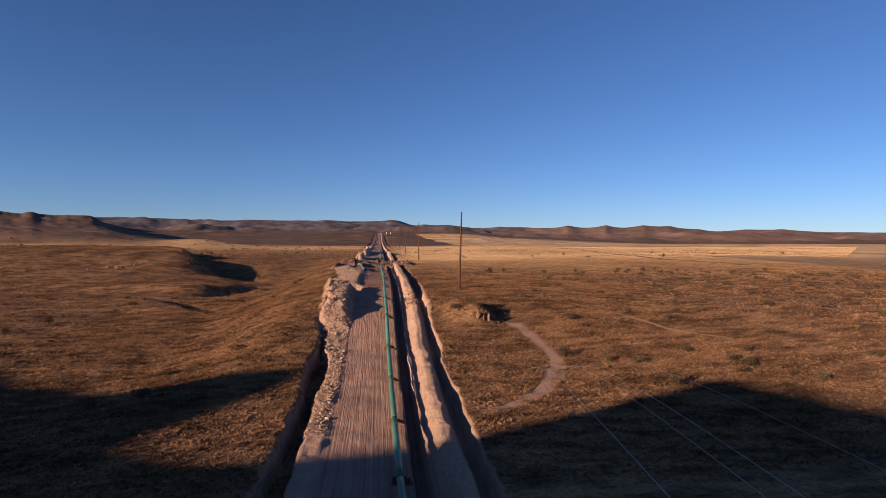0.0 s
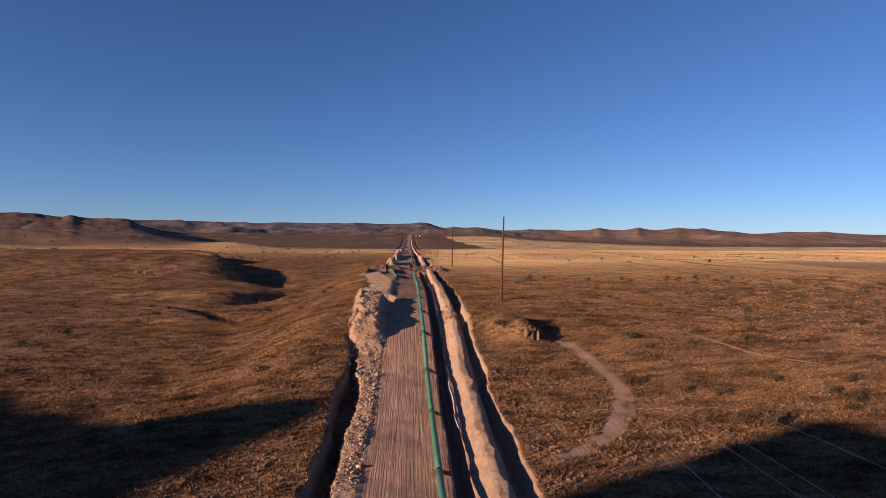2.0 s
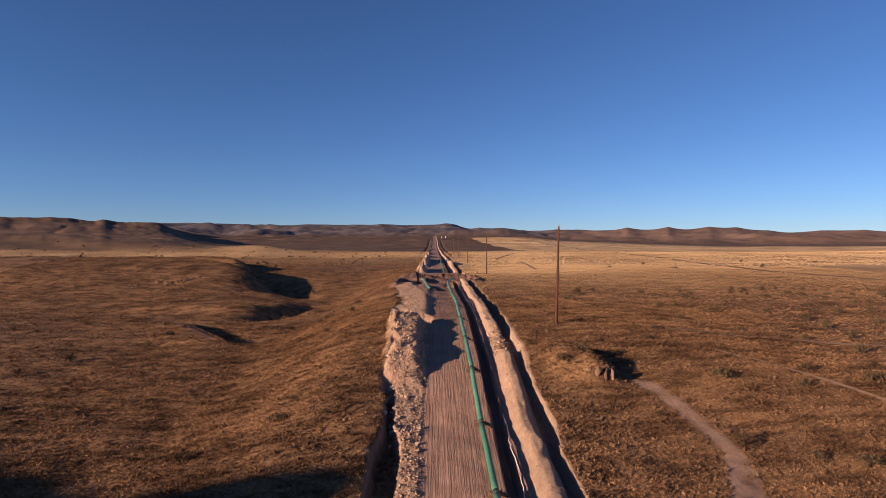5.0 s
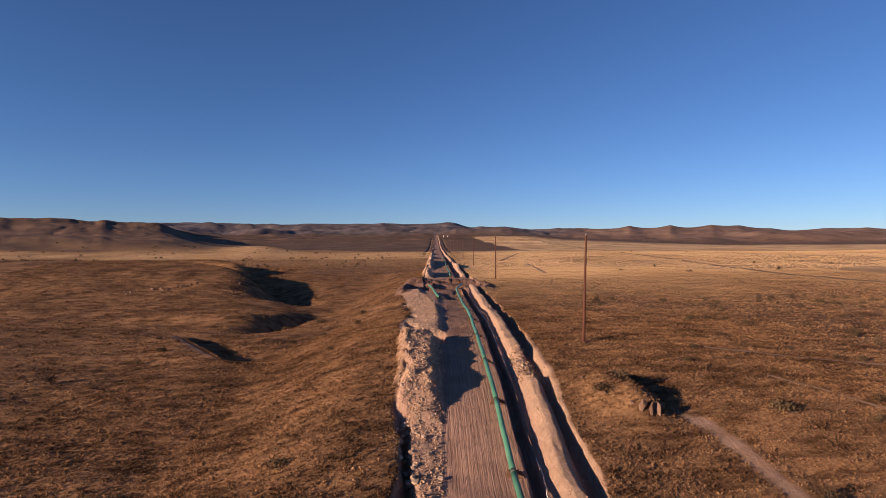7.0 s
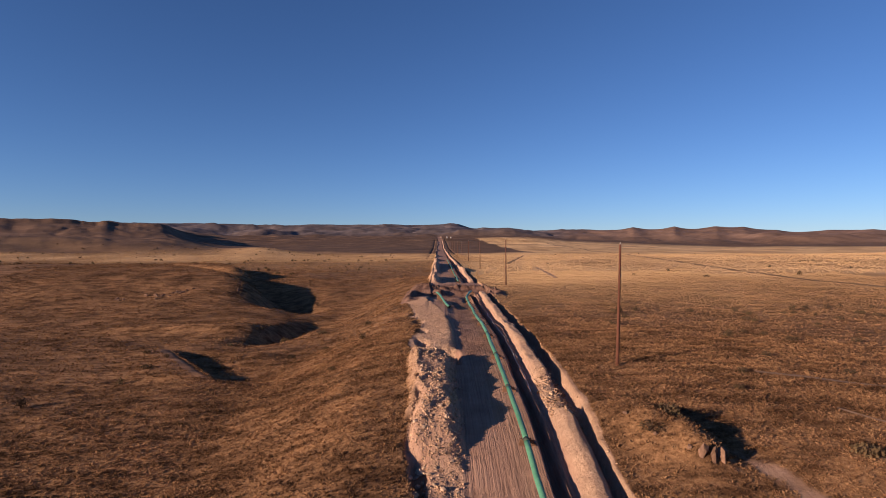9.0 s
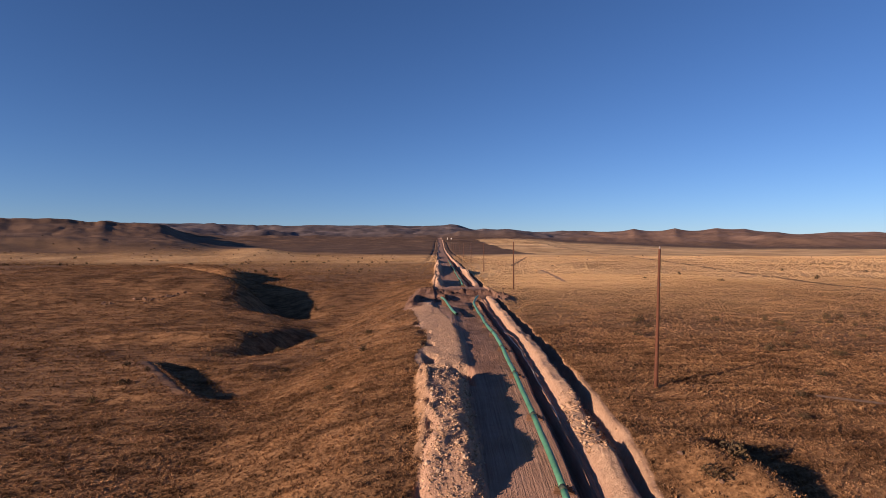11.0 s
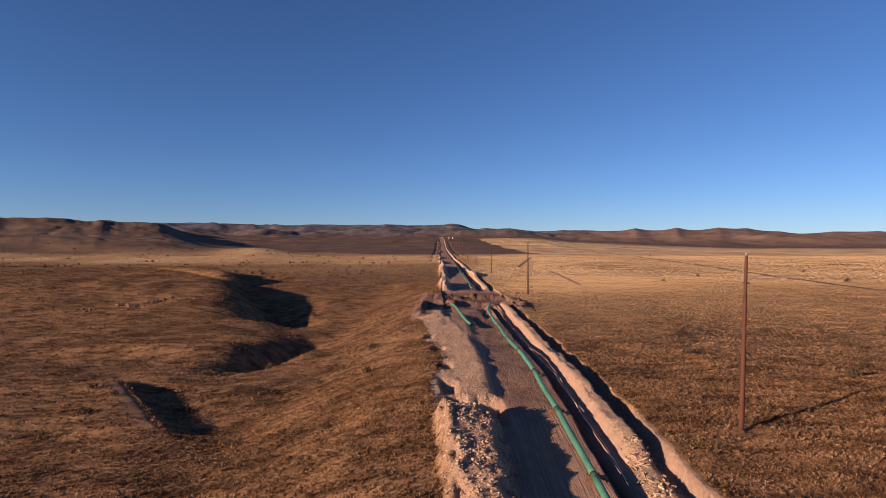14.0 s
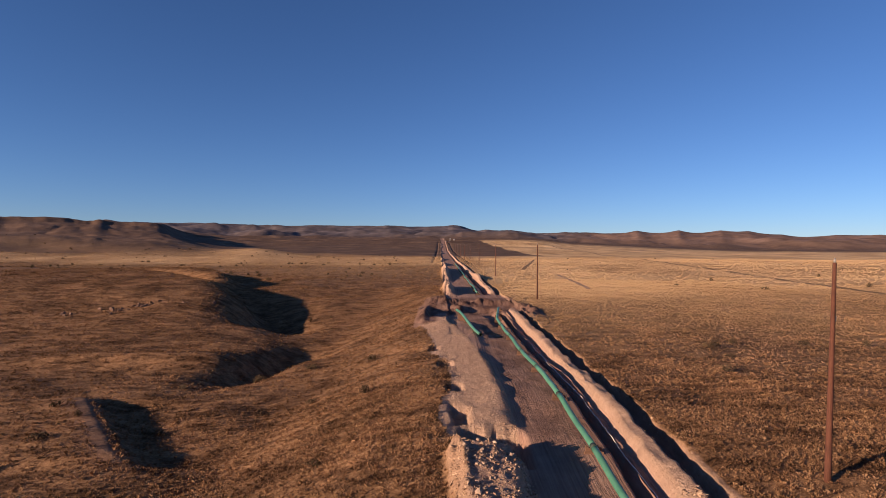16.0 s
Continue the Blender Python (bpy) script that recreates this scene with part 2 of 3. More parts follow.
    for a, w, h in ((19.1, 0.75, 6.5), (22.8, 0.8, 7.5), (26.3, 1.3, 8), (28.6, 1.0, 5.5), (31.1, 1.0, 4.5), (34.9, 1.3, 4.5), (37.8, 1.7, 7), (1.1, 0.8, 3), (4.5, 0.6, 3.5), (7.0, 0.8, 4.5), (-12.5, 1.2, 1.5)):
        crest = crest + h * 0.85 * np.exp(-(np.abs(az - a) / (1.25 * w)) ** 1.3)
    crag = np.abs(fbm(x * 0.0024, y * 0.0024, 5, 33, 0.55))
    crest = 13 + (crest + (0.8 + 0.3 * (1 - step(4, 10, az))) * fbm(x * 0.0035, y * 0.0022, 4, 31)) * 0.001014 * np.minimum(r, 4000) * np.cos(np.radians(az))
    z = z * (1 - rise) + rise * crest + 26 * (crag - 0.35) * step(2300, 3000, r) * (y > 0) * (1 - step(3500, 4100, r))
    # ridge behind the start, which shades the first stretch
    u, v = -0.518 * x + 0.855 * y, 0.855 * x + 0.518 * y
    crest = 12.5 + 3.5 * sig((62 - u) / 4) + 5.5 * np.exp(-((u - 45.8) / 5.4) ** 2) + 4 * sig((26.6 - u) / 1.5) + 8 * sig((21.8 - u) / 0.6) + 0.3 * vnoise(u * 0.4, 0 * u, 3)
    z = np.maximum(z, crest - 0.0035 * (v + 110) ** 2 - 0.012 * np.clip(u - 90, 0, 1e4) ** 2)
    # unevenness
    z = z + (0.10 * fbm(x * 0.35, y * 0.35, 3, 2) + 0.30 * fbm(x * 0.06, y * 0.06, 3, 4)) * (1 - step(300, 900, r)) + 1.5 * fbm(x * 0.008, y * 0.008, 3, 6) * step(250, 900, r)
    return z


def ridge(v, centre, half):
    return np.clip(1 - np.abs(v - centre) / half, 0, 1)


def works(x, y):
    """Height change made by the earthworks, with how bare, how freshly dug and how dark brown the soil is."""
    x, y = np.asarray(x, float), np.asarray(y, float)
    n1 = fbm(x * 0.9, y * 0.45, 3, 61)
    n2 = fbm(x * 0.25, y * 0.16, 3, 64)
    wob = 0.35 * fbm(x * 0, y * 0.12, 3, 66) + 0.15 * fbm(x * 0, y * 0.6, 2, 67)
    left = -7.1 + wob + 0.5 * (1 - step(60, 68, y))
    right = 7.35 + 0.8 * wob
    on = step(-30, -20, y) * (1 - step(2400, 2600, y))
    inside = step(left - 0.25, left + 0.25, x) * (1 - step(right - 0.15, right + 0.15, x)) * on
    dz = -(0.45 - 0.40 * step(87, 91, y) * (1 - step(138, 146, y)) * (1 - step(-4, -2, x))) * inside
    # side ditch, closing where the windrow grows
    n3 = fbm(x * 1.7, y * 1.3, 3, 62)
    near = 1 - step(63, 70, y)
    lip = -4.95 - 1.15 * step(52, 64, y) - 0.6 * wob
    ditch = (1 - step(62, 66, y)) * step(left, left + 0.4, x) * (1 - step(lip - 0.25, lip + 0.2, x)) * on
    dz = dz - 1.15 * ditch
    # rubble windrow, low and trampled
    low = np.clip((x - lip) / 0.35, 0, 1) * np.clip((-3.15 - 0.5 * wob + 0.25 * n1 - x) / 0.5, 0, 1) * near * on
    dz = dz + low * (0.11 + 0.08 * n3)
    big = step(63, 70, y) * (1 - step(85, 87.5, y))
    heap0 = np.clip((x + 7.5 + 0.7 * step(68, 84, y) + 0.4 * n1) / 1.3, 0, 1) * np.clip((-3.1 - 0.5 * wob + 0.25 * n3 - x) / 1.3, 0, 1)
    dz = dz + big * (1.7 + 0.18 * n1 + 0.07 * n3) * heap0
    # gravel heap
    grav = step(88.5, 91, y) * (1 - step(140, 150, y))
    rim = -2.9 - 0.0017 * np.clip(y - 96, 0, 100) ** 2 + 0.2 * wob
    gz = np.clip((rim - x) / 0.6, 0, 1) * np.clip((x - (rim - 5.2 + 0.8 * n2)) / 0.5, 0, 1)
    dz = dz + grav * (0.035 * np.clip(x - (rim - 5.2), 0, 5.2) - 0.06 + 0.04 * n1) * gz
    for cy, cx, size in ((93.5, -7.0, 0.9), (100.5, -7.4, 0.8), (111.0, -8.0, 0.9), (121.0, -9.2, 0.7)):
        dz = dz - 1.0 * np.exp(-((x - cx) / (0.75 * size) + 0.35 * n3) ** 4 - ((y - cy) / (1.7 * size) + 0.3 * n1) ** 4)
    dz = dz - 1.5 * step(85.3, 86.3, y + 0.4 * n1) * (1 - step(90.2, 91.4, y + 0.4 * n1)) * step(-7.5, -6.9, x) * (1 - step(-3.0, -2.3, x))
    # trench, lower bench and spoil bank
    tl = 2.75 + 0.12 * wob
    cut = on * (1 - step(158, 162, y) * (1 - step(196, 200, y)))
    trench = step(tl - 0.08, tl + 0.1, x) * (1 - step(tl + 0.85, tl + 1.05, x))
    dz = dz - 1.7 * trench * cut
    bench = step(tl + 0.85, tl + 1.0, x) * (1 - step(right - 0.2, right + 0.1, x))
    dz = dz - 0.35 * bench * cut - (0.55 + 0.3 * step(84, 88, y)) * cut * step(6.1 - 0.1 * step(84, 88, y), 6.6 - 0.2 * step(84, 88, y), x) * (1 - step(right - 0.25, right, x))
    gap = 1 - 0.75 * step(71, 73.5, y) * (1 - step(79, 81, y))
    late = step(79, 82, y)
    sp = ridge(x + 0.3 * wob + 0.12 * n3, 5.4 - 0.1 * late, 1.3 - 0.35 * late)
    dz = dz + cut * gap * (1.12 + 0.05 * late + 0.12 * (1 - late) * n2) * np.clip((1.35 + 0.75 * late) * sp, 0, 1) * (1 + 0.12 * n1)
    # cross bank and its hollow
    band = step(-13, -10.5, x) * (1 - step(6.5, 9, x))
    pit = step(-11.2, -10.4, x) * (1 - step(1.5, 3.0, x)) * step(140, 147, y + 0.8 * x) * (1 - step(166, 169, y))
    dz = dz - 1.0 * pit + 1.0 * ridge(y + 1.2 * n2, 173, 3.0) * band * (0.9 + 0.5 * n1 + 0.3 * n3)
    dz = dz + 0.55 * ridge(x + 0.4 * n1, -11.6, 1.2) * step(141, 144, y) * (1 - step(160, 166, y)) * (1 + 0.5 * n3)
    dz = dz + 1.2 * np.exp(-((x + 5) / 1.8) ** 2 - ((y - 166) / 2.5) ** 2) * (1 + 0.4 * n1)
    dz = dz + 1.0 * np.exp(-((x - 8.6) / 1.6) ** 2 - ((y - 160) / 9) ** 2) * (0.7 + 0.9 * n1)
    dz = dz + 1.3 * np.exp(-((y - 262) / 16) ** 2) * np.clip(1.4 * ridge(x, 5.4, 1.6), 0, 1)
    # heaps on the next stretch
    nxt = step(186, 190, y) * (1 - step(1500, 1700, y))
    heap = np.exp(-((y - 205) / 11) ** 2) + 0.9 * np.exp(-((y - 295) / 38) ** 2) + 0.5 * np.clip(vnoise(x * 0, y * 0.03, 71) * 2 - 0.2, 0, 1) * step(290, 320, y)
    dz = dz + nxt * 2.9 * heap * np.clip(1.2 * ridge(x + wob, -6.3, 2.1), 0, 1) * (1 + 0.3 * n1)
    # ditch shade is put into the colour: less bare soil, darker grass tone
    bare = inside * (1 - 0.75 * ditch) + 0.8 * np.clip(gz * grav, 0, 1)
    # darker brown: cross bank, strip west of the hollow, east mound, road beyond
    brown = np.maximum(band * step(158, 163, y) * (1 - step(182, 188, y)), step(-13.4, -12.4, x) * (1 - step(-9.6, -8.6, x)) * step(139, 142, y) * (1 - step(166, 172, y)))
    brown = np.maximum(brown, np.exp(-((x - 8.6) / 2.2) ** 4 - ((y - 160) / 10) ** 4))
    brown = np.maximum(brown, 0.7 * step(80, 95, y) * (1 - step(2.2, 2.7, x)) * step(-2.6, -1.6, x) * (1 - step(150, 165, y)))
    bare = np.maximum(bare, np.clip(brown, 0, 1))
    bare = np.maximum(bare, band * ridge(y, 169, 14) * 1.4)
    bare = np.maximum(bare, step(-12.6, -11.6, x) * (1 - step(-4, -3, x)) * step(140, 143, y) * (1 - step(160, 166, y)))
    # spoil bank, and a pale rim along the right cut edge
    spoil = np.maximum(np.clip(2.2 * sp, 0, 1) * cut, (1 - step(0.12 + 0.25 * step(60, 70, y), 0.3 + 0.3 * step(60, 70, y), np.abs(x - right))) * on * (0.7 + 0.3 * n1) * (1 - step(84, 89, y)))
    spoil = np.maximum(spoil, np.clip(3 * gz * grav, 0, 1))
    spoil = np.maximum(spoil, 0.55 * np.maximum(big * np.clip(2 * heap0, 0, 1), low))
    spoil = np.maximum(spoil, nxt * np.clip(2 * heap * ridge(x, -6.3, 1.9), 0, 1))
    spoil = spoil * (1 - np.clip(brown, 0, 1) * step(139, 142, y))
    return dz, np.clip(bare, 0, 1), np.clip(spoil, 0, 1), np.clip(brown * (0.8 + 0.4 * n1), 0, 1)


def track_mask(x, y):
    """Worn wheel tracks in the grass."""
    cx = 19.8 - np.where(y < 54, 0.033, 0.021) * (y - 54) ** 2
    m = (1 - step(0.5, 1.3, np.abs(x + 0.25 * vnoise(x * 0.5, y * 0.5, 92) - cx) / (0.8 + 0.03 * np.abs(y - 54.5)))) * step(36, 39, y) * (1 - step(63, 66, y))
    return np.clip(m, 0, 1)


def height(x, y):
    return float(land(x, y) + works(x, y)[0])


def spaced(stops):
    out = [stops[0][0]]
    for (a, _), (b, s) in zip(stops, stops[1:]):
        n = max(1, round((b - a) / s))
        out += [a + (b - a) * (k + 1) / n for k in range(n)]
    return out


def grow(a, b, s, f):
    out, v = [], a
    while v < b:
        v += s
        s *= f
        out.append(v)
    return out


def zones(X, Y):
    """Cover of the land: bare soil, dug soil, dark brown soil, straw, scrub, rock and far haze tint."""
    dz, bare, spoil, brown = works(X, Y)
    r = np.hypot(X, Y)
    az = np.degrees(np.arctan2(X, np.maximum(Y, 1e-6)))
    wav = 25 * fbm(X * 0.01, Y * 0.01, 4, 81)
    east = step(-1, 4, az)
    straw = east * (0.45 * step(100, 190, Y + wav) + 0.55 * step(170, 230, Y + wav))
    west = (0.2 + 0.65 * step(350, 410, Y + wav)) * step(230, 320, Y) * (1 - 0.7 * step(560, 680, r + 2 * wav))
    straw = np.maximum(straw, (1 - east) * west)
    straw = straw * (0.72 + 0.28 * np.clip(fbm(X * 0.02, Y * 0.006, 3, 83) + 0.6, 0, 1))
    away = 110 * step(-4, -12, az)
    scrub = step(640, 700, r - away + 0.6 * wav) * (1 - step(103, 108, X + 0.05 * wav)) + step(1500, 2200, r + 4 * wav)
    scrub = np.maximum(scrub, step(-20, -25, az) * step(540, 740, r + 2 * wav))
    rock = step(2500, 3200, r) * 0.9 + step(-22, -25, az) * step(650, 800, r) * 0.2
    # mask of the haze tint painted on the far western hills
    haze_grey = step(2300, 3000, r) * (1 - step(10, 16, az))
    bank = (X - (-33.5 - 0.77 * (Y - 96.2))) / 1.262
    cut = np.exp(-((bank + 1.6) / 1.5) ** 2) * step(94, 97, Y) * (1 - step(113, 117, Y))
    worn = track_mask(X, Y) * np.clip(0.72 + 0.5 * fbm(X * 0.8, Y * 0.6, 4, 90), 0, 1)
    bare2 = np.maximum(bare, 0.9 * worn)
    spoil = np.maximum(spoil, 0.4 * worn)
    bare2 = np.maximum(bare2, 0.35 * cut)
    return (("bare", bare2), ("spoil", spoil), ("straw", straw), ("scrub", scrub), ("rock", rock), ("haze_grey", haze_grey), ("brown", brown))


def sheet(name, X, Y, Z, label):
    ny, nx = X.shape
    co = np.stack([X, Y, Z], -1).reshape(-1, 3)
    idx = np.arange(nx * ny).reshape(ny, nx)
    quads = np.stack([idx[:-1, :-1], idx[:-1, 1:], idx[1:, 1:], idx[1:, :-1]], -1).reshape(-1, 4)
    me = bpy.data.meshes.new(name)
    me.from_pydata(co.tolist(), [], quads.tolist())
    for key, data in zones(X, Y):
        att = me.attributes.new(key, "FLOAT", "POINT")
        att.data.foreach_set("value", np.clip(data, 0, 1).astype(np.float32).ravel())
    me.polygons.foreach_set("use_smooth", [True] * len(me.polygons))
    me.materials.append(MAT_GROUND)
    return tagged(new(name, me), label, "ground", kind="structure")


def make_ground():
    xs = spaced([(-62, 0), (-14, 1.0), (-8.2, 0.3), (9.0, 0.15), (14, 0.5), (23, 0.35), (60, 1.0)])
    xs = [-v for v in reversed(grow(62, 4600, 1.2, 1.06))] + xs + grow(60, 4600, 1.2, 1.06)
    ys = spaced([(-40, 0), (24, 2.0), (30, 0.6), (95, 0.33), (205, 0.6)])
    ys = [-v for v in reversed(grow(40, 700, 4, 1.09))] + ys + grow(205, 4600, 0.9, 1.025)
    X, Y = np.meshgrid(np.array(xs), np.array(ys))
    r = np.hypot(X, Y)
    under = step(405, 470, r) * step(10, 30, np.abs(X)) * (Y > 0) + step(2000, 2500, r)
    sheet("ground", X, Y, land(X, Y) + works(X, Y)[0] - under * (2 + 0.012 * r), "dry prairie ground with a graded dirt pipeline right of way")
    # the distance: plain, mesa and skyline hills
    az = np.radians(np.arange(-64, 64.01, 0.14))
    rr = np.array([412.0] + spaced([(417, 0), (1100, 5.0)]) + grow(1100, 4750, 8, 1.022))
    A, R = np.meshgrid(az, rr)
    X, Y = np.sin(A) * R, np.cos(A) * R
    Z = land(X, Y) + works(X, Y)[0]
    Z = Z - 1.6 * (1 - step(11, 16, np.abs(X))) * (1 - step(1300, 1800, R))
    sheet("far_ground", X, Y, Z, "distant straw plain, scrub, mesa and low desert hills")


make_ground()


# ---------- building helpers ----------
def part(name, bm, material, parent=None, label=""):
    me = bpy.data.meshes.new(name)
    bm.to_mesh(me)
    bm.free()
    me.materials.append(material)
    ob = new(name, me)
    if parent:
        ob.parent = parent
    if label:
        ob["label"] = label
    return ob


def tube(bm, points, radii, sides=12, caps=True):
    """A round bar along points."""
    rings = []
    pts = [Vector(p) for p in points]
    for k, p in enumerate(pts):
        d = (pts[min(k + 1, len(pts) - 1)] - pts[max(k - 1, 0)]).normalized()
        a = d.orthogonal() if abs(d.z) > 0.9 else d.cross(Vector((0, 0, 1)))
        a.normalize()
        b = d.cross(a)
        rad = radii[k] if isinstance(radii, (list, tuple)) else radii
        rings.append([bm.verts.new(p + (a * math.cos(t) + b * math.sin(t)) * rad) for t in (2 * math.pi * j / sides for j in range(sides))])
    for r0, r1 in zip(rings, rings[1:]):
        for j in range(sides):
            f = bm.faces.new((r0[j], r0[(j + 1) % sides], r1[(j + 1) % sides], r1[j]))
            f.smooth = True
    if caps:
        bm.faces.new(rings[0])
        bm.faces.new(list(reversed(rings[-1])))
    bmesh.ops.recalc_face_normals(bm, faces=bm.faces)
    return bm


def box(bm, size, at=(0, 0, 0), bevel=0.0, turn=None):
    m = Matrix.Translation(at) @ (turn or Matrix()) @ Matrix.Diagonal((*size, 1))
    made = bmesh.ops.create_cube(bm, size=1.0, matrix=m)
    if bevel:
        edges = list({e for v in made["verts"] for e in v.link_edges})
        bmesh.ops.bevel(bm, geom=edges, offset=bevel, segments=1, affect="EDGES")
    return bm


# ---------- pipe on its skids ----------
PIPE_R = 0.225


def pipe_x(y):
    return 1.72 - 0.0065 * (min(y, 146) - 40) + 0.12 * min(max(y - 145, 0), 20) - 2.4 * float(step(170, 185, y))


def pipe_z(y):
    return float(land(1.5, y)) - 0.45 + 0.62


def pipeline(y, end):
    base = new("welded_pipeline")
    tagged(base, "long green coated steel pipe welded in joints, raised on skids", "pipe")
    joints = []
    while y < end - 4:
        joints.append(y)
        y += 10.3
    joints.append(end)
    for a, b in zip(joints, joints[1:]):
        bm = bmesh.new()
        n = 8
        tube(bm, [(pipe_x(a + (b - a) * j / n), a + (b - a) * j / n, pipe_z(a + (b - a) * j / n)) for j in range(n + 1)], PIPE_R, 18)
        part("pipe_section", bm, MAT_PIPE, base)
        bm = bmesh.new()
        tube(bm, [(pipe_x(a + s), a + s, pipe_z(a + s)) for s in (-0.22, 0.22)], PIPE_R + 0.012, 18)
        part("joint_band", bm, MAT_BAND, base, "dark coated weld joint band")
    for a in joints:
        skid(pipe_x(a + 0.5), a + 0.5, pipe_z(a + 0.5) - PIPE_R)


def skid(x, y, top):
    base = new("pipe_skid")
    tagged(base, "stack of weathered timber skids under the green pipe", "timber skid", "skids under the pipe")
    g = height(x, y) - 0.05
    base.location = (x, y, g)
    h = top - g
    bm = box(bmesh.new(), (1.3, 0.2, max(0.08, h * 0.5)), (0.15, 0, h * 0.25), 0.015)
    part("lower_timber", bm, MAT_TIMBER, base)
    bm = box(bmesh.new(), (1.1, 0.18, max(0.08, h * 0.5)), (0.1, 0, h * 0.75), 0.015)
    part("upper_timber", bm, MAT_TIMBER, base)
    for s in (-1, 1):
        bm = bmesh.new()
        v = [bm.verts.new((s * cx, cy, cz)) for cx, cy, cz in ((0.2, -0.08, h), (0.42, -0.08, h), (0.42, -0.08, h + 0.16), (0.2, 0.08, h), (0.42, 0.08, h), (0.42, 0.08, h + 0.16))]
        for f in ((0, 1, 2), (5, 4, 3), (0, 3, 4, 1), (1, 4, 5, 2), (2, 5, 3, 0)):
            bm.faces.new([v[i] for i in f])
        bmesh.ops.recalc_face_normals(bm, faces=bm.faces)
        part("wedge", bm, MAT_TIMBER, base)


pipeline(-16.0, 162.0)
pipeline(194.0, 420.0)


# ---------- power poles ----------
def power_pole(x, y, tall=12.8):
    g = float(land(x, y))
    base = tagged(new("power_pole"), "tall round brown wooden power pole standing in dry grass", "power pole", "power poles along the pipeline")
    base.location = (x, y, g - 0.3)
    bm = bmesh.new()
    tube(bm, [(0, 0, tall * k / 10) for k in range(11)], [0.19 - 0.0085 * k for k in range(11)], 12)
    part("shaft", bm, MAT_POLE, base)
    bm = bmesh.new()
    tube(bm, [(0, 0, tall), (0, 0, tall + 0.1), (0, 0, tall + 0.14), (0, 0, tall + 0.26)], [0.05, 0.09, 0.06, 0.045], 10)
    part("top_insulator", bm, MAT_PORCELAIN, base, "glazed pin insulator")
    bm = box(bmesh.new(), (0.06, 0.05, 0.3), (0.16, 0, tall - 3.2), 0.01)
    part("neutral_bracket", bm, MAT_STEEL, base, "small steel bracket")
    return base


first_pole = power_pole(13.5, 82.5)
for k in range(1, 9):
    p = copy_thing(first_pole, pose(13.5, 82.5 + 95 * k, float(land(13.5, 82.5 + 95 * k)) - 0.3, 0, 0, 40 * k))


first_pole.rotation_euler = (0, radians(1.6), 0)


# ---------- stub of pipe and white line ----
def stub_pipe():
    base = tagged(new("pipe_stub"), "short loose length of green coated pipe lying on dirt", "pipe")
    n = 6
    pts = []
    for k in range(n + 1):
        y = 129.0 + 29.0 * k / n
        x = -2.9 - 2.5 * k / n
        pts.append((x, y, float(land(x, y)) + 0.1))
    bm = bmesh.new()
    tube(bm, pts, PIPE_R, 18, caps=False)
    part("pipe_wall", bm, MAT_PIPE, base)
    bm = bmesh.new()
    tube(bm, pts, PIPE_R - 0.02, 18, caps=False)
    part("bore", bm, MAT_BAND, base, "dark inside of the pipe")
    d = (Vector(pts[0]) - Vector(pts[1])).normalized()
    bm = bmesh.new()
    tube(bm, [Vector(pts[0]) - d * 0.35, Vector(pts[0]) - d * 0.06], PIPE_R + 0.012, 18, caps=False)
    part("end_band", bm, MAT_BAND, base, "dark bare end of the pipe")
    for y in (134.0, 143.0, 152.0):
        x = -2.9 - 2.5 * (y - 129) / 29
        skid(x, y, float(land(x, y)) + 0.1 - PIPE_R)


stub_pipe()


def line_along(name, label, category, material, pts, radius, sides=5):
    bm = bmesh.new()
    tube(bm, pts, radius, sides)
    ob = part(name, bm, material)
    return tagged(ob, label, category)


# thin white tubes laid along the right edge of the trench
rng = random.Random(5)
pts = []
for k in range(90):
    y = 78 + 0.55 * k
    x = 3.86 + 0.08 * math.sin(y * 0.7) + rng.uniform(-0.04, 0.04)
    pts.append((x, y, height(x + 0.1, y) + 0.03))
line_along("marker_tape", "thin white line lying along the trench edge", "tape", MAT_WHITE, pts, 0.035)
pts = []
for k in range(30):
    y = 45 + 0.5 * k
    x = 3.80 + 0.08 * math.sin(y * 0.9) + rng.uniform(-0.05, 0.05)
    pts.append((x, y, height(x + 0.12, y) + 0.02))
line_along("marker_tape", "thin white line lying along the trench edge", "tape", MAT_WHITE, pts, 0.035)

# overhead wires crossing the shaded hollow, falling to ground anchors
for dx in (6.0, 8.7, 9.8, 13.6):
    pts = []
    for k in range(25):
        s = k / 24
        x, y = 0.6 + dx - 2.0 + 9.2 * s, -22 + 66 * s
        z = 0.9 - 2.4 * s * s - 4.0 * s ** 8
        pts.append((x, y, max(z, float(land(x, y)) + 0.02)))
    pts[-1] = (pts[-1][0], pts[-1][1], float(land(pts[-1][0], pts[-1][1])) - 0.05)
    line_along("overhead_wire", "thin bare aluminium wire stretched over the grass", "wire", MAT_WIRE, pts, 0.009, 4)["group"] = "overhead wires"


# ---------- broken rock ----------
def rock_mesh(seed, flat=0.7, points=16):
    r = random.Random(seed)
    bm = bmesh.new()
    for k in range(points):
        v = Vector((r.gauss(0, 1), r.gauss(0, 1), r.gauss(0, 1))).normalized() * r.uniform(0.75, 1.0)
        bm.verts.new((v.x * r.uniform(0.8, 1.0), v.y * r.uniform(0.7, 1.0), v.z * flat))
    hull = bmesh.ops.convex_hull(bm, input=bm.verts)
    bmesh.ops.delete(bm, geom=[g for g in hull["geom_interior"] if isinstance(g, bmesh.types.BMVert)], context="VERTS")
    return bm


def mesh_of(bm, name, mat):
    me = bpy.data.meshes.new(name)
    bm.to_mesh(me)
    bm.free()
    me.materials.append(mat)
    return me


